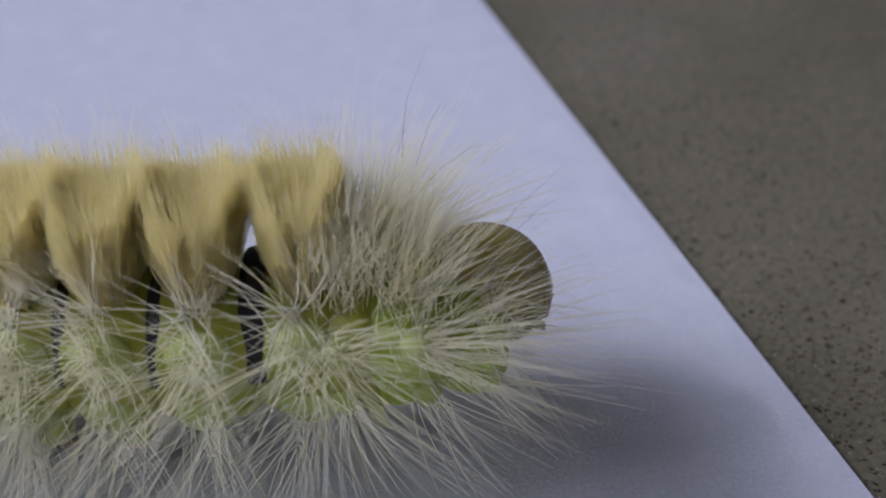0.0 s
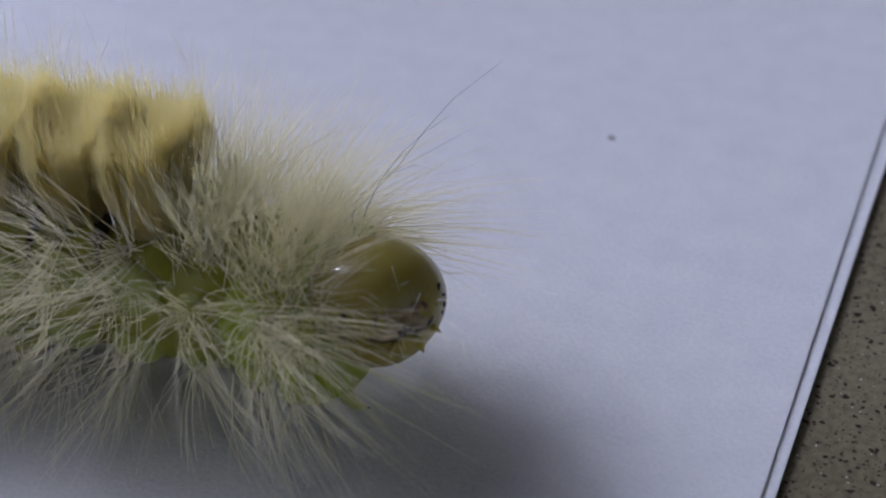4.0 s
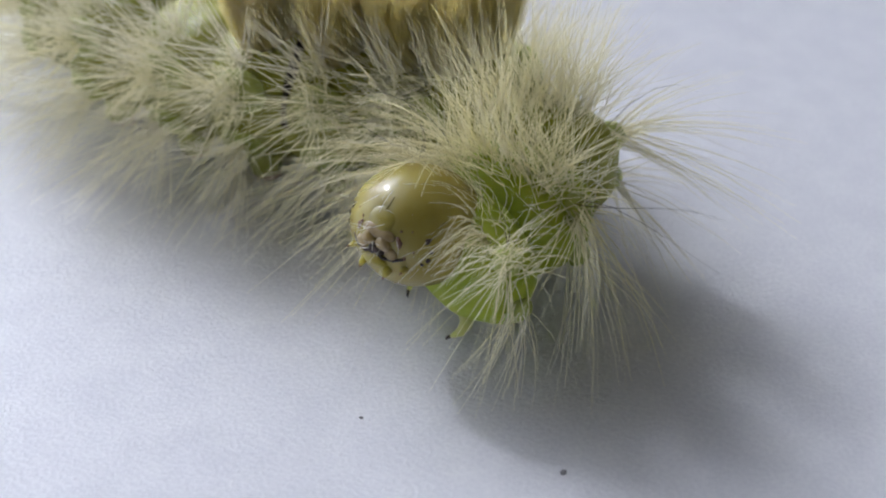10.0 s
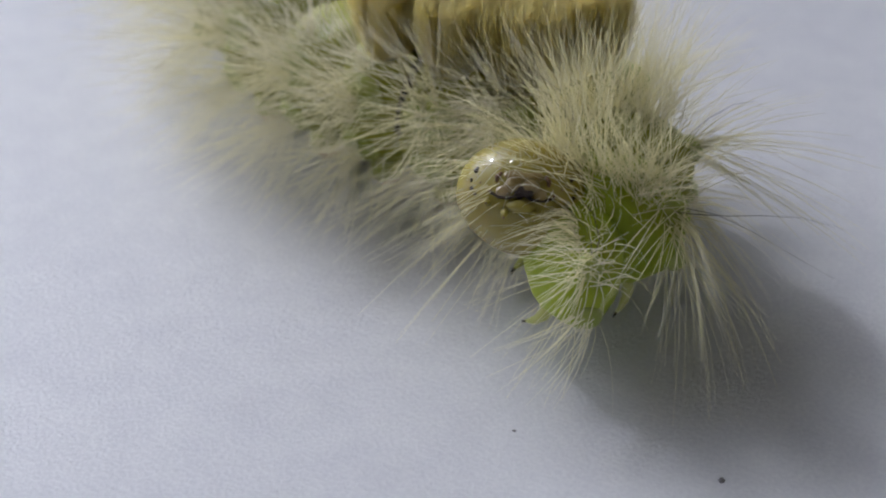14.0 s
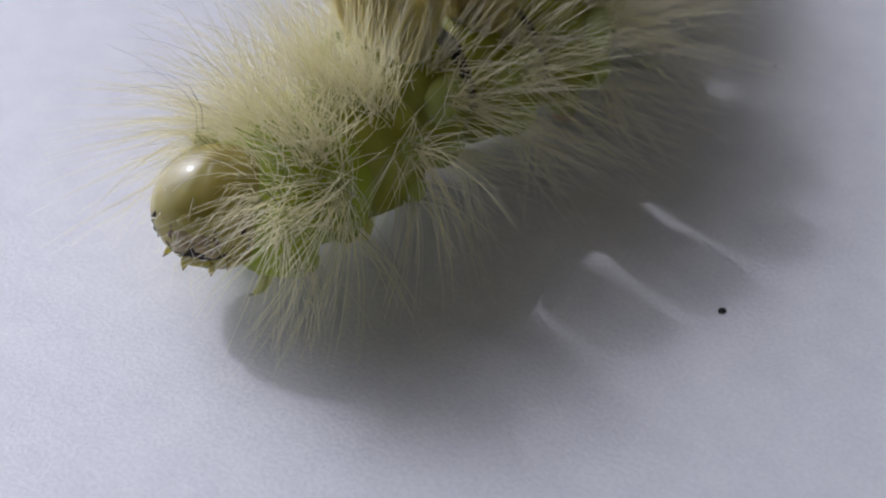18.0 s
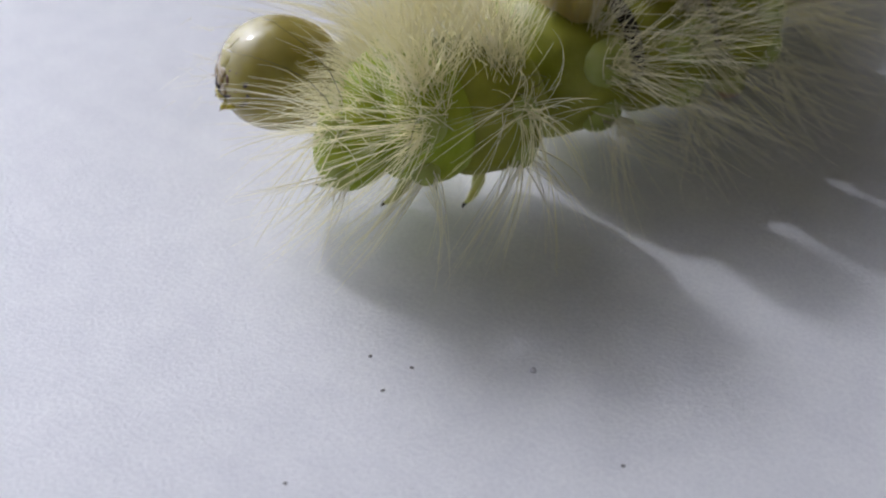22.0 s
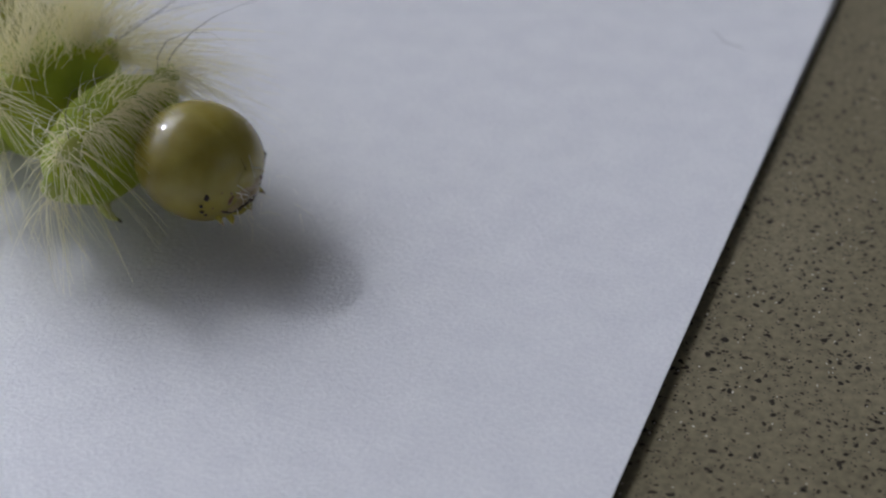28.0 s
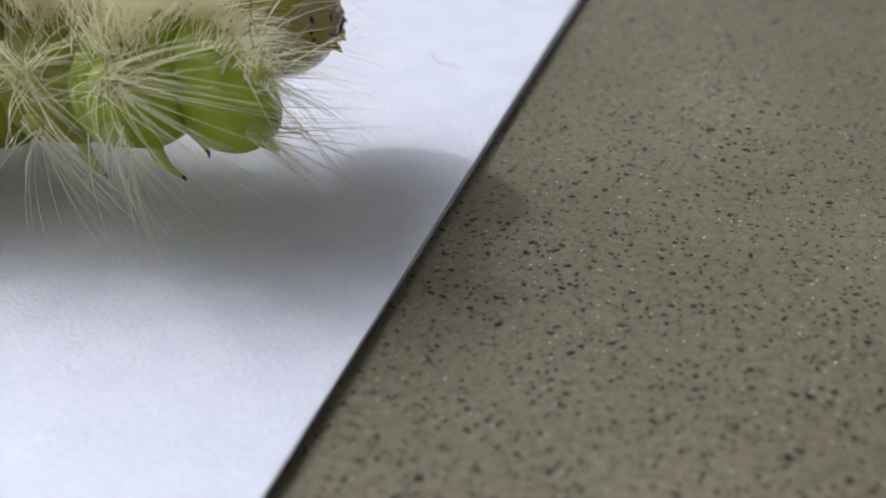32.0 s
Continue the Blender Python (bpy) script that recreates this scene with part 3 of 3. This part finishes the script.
        peg("antenna", [a - Vector((0.1, 0, 0)), a + Vector((0.1, side * 0.04, -0.05)), a + Vector((0.22, side * 0.07, -0.08))], [0.12, 0.09, 0.05], 0.12)
        a = shell(side * 0.4, -1.52, 0)
        peg("palp", [a - Vector((0.12, 0, -0.06)), a + Vector((0.08, side * 0.03, -0.1)), a + Vector((0.15, side * 0.03, -0.2))], [0.16, 0.11, 0.06], 0.08)
    plate("mouth", 0.05, -1.1, 0.01, (0.11, 0.3, 0.15), DARK, 30, "dark mouth opening", 0.22)
    plate("labium", 0, -1.42, -0.02, (0.2, 0.4, 0.2), HORN, 30, "lower lip", 0.06)
    tuft("head_hair", shell(0, -0.6, 0), (1, 0, -0.1), 34, 0.8, 60, HAIR, hd, (0, 0, -0.1), patch=0.55, radius=0.01)


head()
for k in (1, 2, 3):
    thorax(k)
for k in range(4, 14):
    abdomen(k)


# ---- what moves ----
# seconds, head centre in mm, heading and bow of the head in degrees, then (segment, x, y) along the body
CRAWL = [
    (0, (-10.3, 64.5, 4.9), -24, 0, (2, -13.2, 63.8), (4, -15.2, 64.8), (5, -18.0, 65.5), (6, -20.3, 66.3), (7, -22.4, 67.2)),
    (1, (-10.5, 63.6, 4.8), -20, -8, (2, -12.6, 63.1), (4, -15.4, 63.9), (5, -18.1, 64.6), (6, -20.2, 65.5)),
    (2, (-10.7, 63.4, 4.9), -28, -8, (2, -13.3, 63.2), (4, -16.1, 63.6), (5, -18.7, 63.9)),
    (2.5, (-10.9, 63.4, 4.9), -34, 10, (2, -13.2, 63.4), (4, -16.7, 63.2), (5, -19.2, 63.5)),
    (4.5, (-11.9, 61.2, 3.7), -39, -30, (2, -14.4, 60.9), (4, -18.2, 61.3), (6, -22.8, 60.7)),
    (5, (-13.1, 60.2, 3.8), -39, -40, (2, -15.6, 60.5), (4, -19.6, 61.3), (6, -24.6, 60.9)),
    (6, (-13.6, 59.3, 3.8), -40, -50, (1, -15.0, 59.7), (2, -16.5, 60.3), (4, -20.0, 61.3), (5, -22.6, 61.3)),
    (7, (-14.6, 58.3, 3.7), -49, -50, (1, -14.9, 58.3), (2, -16.5, 59.5), (4, -20.5, 61.4), (6, -25.6, 61.4)),
    (8, (-14.7, 56.8, 3.6), -69, -35, (1, -14.0, 58.0), (3, -15.8, 60.5), (4, -19.5, 62.0), (6, -25.3, 61.9), (8, -31.2, 61.9)),
    (9, (-16.0, 55.9, 4.0), -78, -30, (1, -14.9, 56.9), (3, -16.9, 60.5), (4, -20.5, 61.8), (6, -24.6, 60.6), (8, -30.0, 60.0), (9, -32.7, 59.8), (10, -35.3, 60.4), (12, -38.6, 63.6)),
    (10, (-17.6, 55.4, 3.6), -98, -15, (1, -16.4, 56.1), (3, -16.6, 60.5), (4, -19.9, 62.2), (6, -24.1, 61.0), (8, -29.4, 60.3), (10, -35.9, 61.3), (12, -38.4, 65.3)),
    (11, (-20.0, 55.0, 3.6), -107, -5, (1, -17.8, 55.5), (3, -16.2, 60.4), (4, -20.0, 62.8), (6, -24.5, 62.5), (8, -30.4, 61.8), (10, -37.3, 63.2), (12, -39.6, 67.2)),
    (12, (-18.6, 54.3, 3.6), -88, -15, (1, -17.2, 55.5), (3, -16.2, 59.4), (4, -19.0, 61.2), (6, -23.4, 60.1), (8, -28.5, 59.4), (9, -31.7, 60.1), (10, -35.2, 62.6), (12, -37.0, 67.2)),
    (13, (-19.1, 54.6, 3.6), -83, -20, (1, -17.6, 55.9), (3, -16.5, 60.5), (4, -19.8, 62.6), (6, -24.8, 61.5), (8, -30.5, 61.1), (10, -37.2, 62.7), (12, -39.5, 66.8)),
    (13.5, (-19.1, 57.4, 4.4), -70, -55, (1, -17.1, 57.2), (3, -16.9, 60.7), (4, -19.9, 62.9), (6, -24.6, 61.4), (8, -30.3, 61.1), (10, -37.0, 63.0), (12, -39.2, 67.2)),
    (15.5, (-20.8, 46.3, 2.0), -57, 20, (1, -20.8, 47.2), (3, -21.7, 52.5), (4, -22.1, 55.5), (6, -24.1, 61.3)),
    (16, (-21.0, 43.9, 2.0), -62, 20, (1, -21.2, 45.0), (3, -22.8, 51.2), (4, -23.4, 54.4), (6, -25.8, 61.1)),
    (16.5, (-20.3, 40.3, 2.0), -63, 20, (1, -20.6, 41.0), (3, -22.6, 46.9), (4, -23.3, 50.2), (6, -25.9, 57.1)),
    (17, (-22.4, 36.2, 2.2), -79, 10, (1, -22.4, 37.1), (3, -23.1, 42.6), (4, -23.7, 46.1), (6, -25.1, 53.1)),
    (17.5, (-24.6, 33.9, 3.0), -79, 10, (1, -23.7, 35.2), (3, -23.0, 39.7), (4, -23.4, 42.7), (6, -22.6, 49.1), (8, -25.2, 55.0)),
    (18, (-26.1, 30.4, 2.8), -76, 2, (1, -25.5, 31.3), (3, -24.6, 34.8), (4, -25.0, 37.7), (6, -23.1, 44.0), (8, -25.9, 50.6)),
    (18.5, (-28.2, 24.6, 2.2), -101, 10, (1, -27.3, 25.6), (3, -26.2, 30.6), (4, -26.3, 33.8), (6, -24.1, 40.2), (8, -26.8, 47.0)),
    (19, (-30.9, 22.9, 2.3), -126, 10, (1, -30.1, 23.7), (3, -27.9, 28.1), (4, -27.1, 31.0), (6, -24.4, 36.3), (8, -26.8, 42.4)),
    (19.5, (-31.1, 19.7, 2.6), -90, 10, (1, -30.8, 21.3), (3, -29.6, 26.6), (4, -29.0, 29.3), (6, -26.8, 34.9), (8, -29.8, 42.2)),
    (20, (-31.2, 14.9, 2.4), -59, 20, (1, -31.7, 16.2), (3, -31.8, 21.5), (4, -32.3, 24.7), (6, -30.5, 30.2), (8, -33.9, 37.3)),
    (20.5, (-32.6, 15.1, 3.9), -77, -10, (1, -31.0, 17.1), (3, -31.2, 21.6), (4, -30.9, 24.6), (6, -28.2, 29.8), (8, -31.1, 36.8)),
    (21, (-34.5, 14.7, 4.3), -108, -8, (1, -32.3, 15.9), (3, -31.3, 19.3), (4, -30.9, 22.5), (6, -28.5, 28.6), (8, -31.2, 35.5)),
    (21.5, (-36.5, 15.5, 4.2), -123, -8, (1, -33.5, 16.0), (3, -31.5, 18.9), (4, -31.1, 22.6), (6, -28.7, 28.5), (8, -31.1, 35.3)),
    (22, (-36.8, 14.8, 4.2), -132, -10, (1, -33.9, 15.2), (3, -31.6, 17.5), (4, -30.9, 21.4), (6, -28.2, 27.3), (8, -30.6, 33.6)),
    (22.5, (-36.8, 15.2, 4.5), -92, -15, (1, -34.6, 16.2), (3, -33.9, 20.0), (4, -34.0, 23.6), (6, -31.9, 30.6), (8, -34.1, 38.3)),
    (23, (-32.9, 14.4, 4.6), -78, -19, (1, -31.4, 16.2), (3, -32.6, 19.9), (4, -33.9, 23.9), (6, -34.0, 30.2)),
    (23.5, (-31.4, 14.8, 4.5), -58, -38, (1, -31.0, 15.4), (3, -32.0, 20.0), (4, -33.1, 23.7), (6, -33.4, 29.8)),
    (24, (-28.8, 15.5, 4.3), -48, -15, (1, -29.8, 16.2), (3, -32.1, 20.8), (4, -33.5, 24.3), (6, -34.3, 31.0)),
    (24.5, (-27.0, 15.9, 2.5), -48, 15, (1, -29.3, 16.0), (3, -31.3, 19.9), (4, -32.9, 24.1), (6, -35.0, 31.7)),
    (25, (-24.9, 12.8, 2.0), -50, 4, (1, -25.8, 13.4), (3, -29.3, 18.3), (4, -31.1, 21.3), (6, -34.5, 28.2)),
    (25.5, (-21.5, 13.2, 2.0), -35, 6, (1, -22.9, 12.9), (3, -27.7, 17.2), (4, -30.0, 19.8), (6, -34.0, 25.0)),
    (26, (-17.6, 11.3, 2.0), -31, 10, (1, -19.2, 11.0), (3, -25.6, 14.7), (4, -28.2, 17.1), (6, -32.0, 21.3)),
    (26.5, (-17.3, 10.9, 2.0), -26, 10, (1, -19.1, 10.1), (3, -26.3, 12.3), (4, -29.6, 14.0)),
    (28.5, (-14.3, 9.4, 2.8), -8, 20, (1, -17.4, 9.4), (3, -23.6, 12.1), (4, -27.7, 14.4)),
    (29, (-10.9, 8.8, 3.0), -19, 5, (1, -12.8, 9.2), (3, -19.6, 12.0), (4, -23.1, 13.8)),
    (29.5, (-10.0, 12.2, 3.2), -39, 5, (1, -11.7, 12.4), (3, -18.1, 14.4), (4, -21.4, 16.0)),
    (30, (-9.7, 14.8, 3.7), -43, -5, (1, -11.7, 14.0), (3, -16.5, 15.2), (4, -19.6, 16.4)),
    (30.5, (-10.6, 20.5, 3.4), -7, 0, (1, -12.0, 18.6), (3, -15.2, 18.3), (4, -17.9, 18.5)),
    (31, (-8.9, 20.4, 3.8), 8, -5, (1, -9.8, 17.9), (3, -13.1, 17.3), (4, -15.7, 17.3)),
    (31.5, (-8.2, 22.8, 4.0), 18, -5, (1, -9.0, 20.3), (3, -12.9, 19.9), (4, -15.6, 19.8)),
    (32, (-8.4, 24.6, 4.0), 15, -5, (1, -8.9, 21.2), (3, -13.3, 21.1), (4, -16.1, 20.9)),
]
SLIDE = [(0, 0, 0, 0), (28.5, 0, 0, 0), (29, -0.45, 0, -1.2), (29.5, 0.1, 0.6, -1.8), (30, -0.35, 1.4, -0.46), (30.5, -0.3, 1.8, 1.0), (31, -1.1, 2.2, 1.43), (31.5, -1.4, 2.9, 1.9), (32, -1.7, 3.9, 1.3)]
AXIS = 2.9
# how far the fore body is held up, in mm
RAISED = {0: 1.1, 1: 1.1, 2: 1.0, 2.5: 0.8}


def spine(row):
    """The poses of head and segments for one row."""
    t, hd, az, bow, *marks = row
    if marks[0][0] > 1:
        marks.insert(0, (1, *(Vector(hd).xy.lerp(Vector(marks[0][1:]), 1 / marks[0][0]))))
    ks = [0] + [m[0] for m in marks]
    ps = [Vector(hd)]
    for k, x, y in marks:
        w = {1: 0.85, 2: 0.65, 3: 0.4, 4: 0.15}.get(k, 0.0) * (1.0 if hd[2] > AXIS else 0.3)
        tip = {1: 0.95, 2: 0.4}.get(k, 0.0) * math.sin(radians(bow)) - {1: 0.2, 2: 0.1}.get(k, 0.0)
        rise = RAISED.get(t, 0) * {5: 0.9, 6: 0.75, 7: 0.5, 8: 0.25}.get(k, 1.0) * (1 - w)
        ps.append(Vector((x, y, w * hd[2] + (1 - w) * AXIS + tip + rise)))
    last = (ps[-1] - ps[-2]) / max(1, ks[-1] - ks[-2])
    last.z = 0
    last = last.normalized() * 2.5
    while ks[-1] < 14:
        ks.append(ks[-1] + 1)
        ps.append(Vector((*(ps[-1] + last).xy, max(AXIS, ps[-1].z - 0.3))))
    at = []
    for s in range(15):
        j = max(i for i in range(len(ks) - 1) if ks[i] <= s)
        h = ks[j + 1] - ks[j]
        u = (s - ks[j]) / h
        slope = lambda i: (ps[min(i + 1, len(ps) - 1)] - ps[max(i - 1, 0)]) / (ks[min(i + 1, len(ps) - 1)] - ks[max(i - 1, 0)])
        a, b = slope(j) * h, slope(j + 1) * h
        at.append((2 * u**3 - 3 * u**2 + 1) * ps[j] + (u**3 - 2 * u**2 + u) * a + (-2 * u**3 + 3 * u**2) * ps[j + 1] + (u**3 - u**2) * b)
    out = [pose(*(at[0] * MM), 0, bow, az)]
    for s in range(1, 14):
        d = (at[s - 1] - at[s + 1]).normalized()
        out.append(pose(*(at[s] * MM), 0, -math.degrees(math.asin(d.z)), math.degrees(math.atan2(d.y, d.x))))
    return t, out


def motions():
    rows = [spine(r) for r in CRAWL]
    base = [(t, Matrix.Translation((*m[5].translation.xy, 0))) for t, m in rows]
    walk(caterpillar, base)
    for k, ob in pieces.items():
        walk(ob, [(t, b.inverted() @ m[k]) for (t, m), (_, b) in zip(rows, base)])
    for ob in (*sheets, thread):
        walk(ob, [(t, pose(x * MM, y * MM, 0, 0, 0, turn)) for t, x, y, turn in SLIDE])


motions()
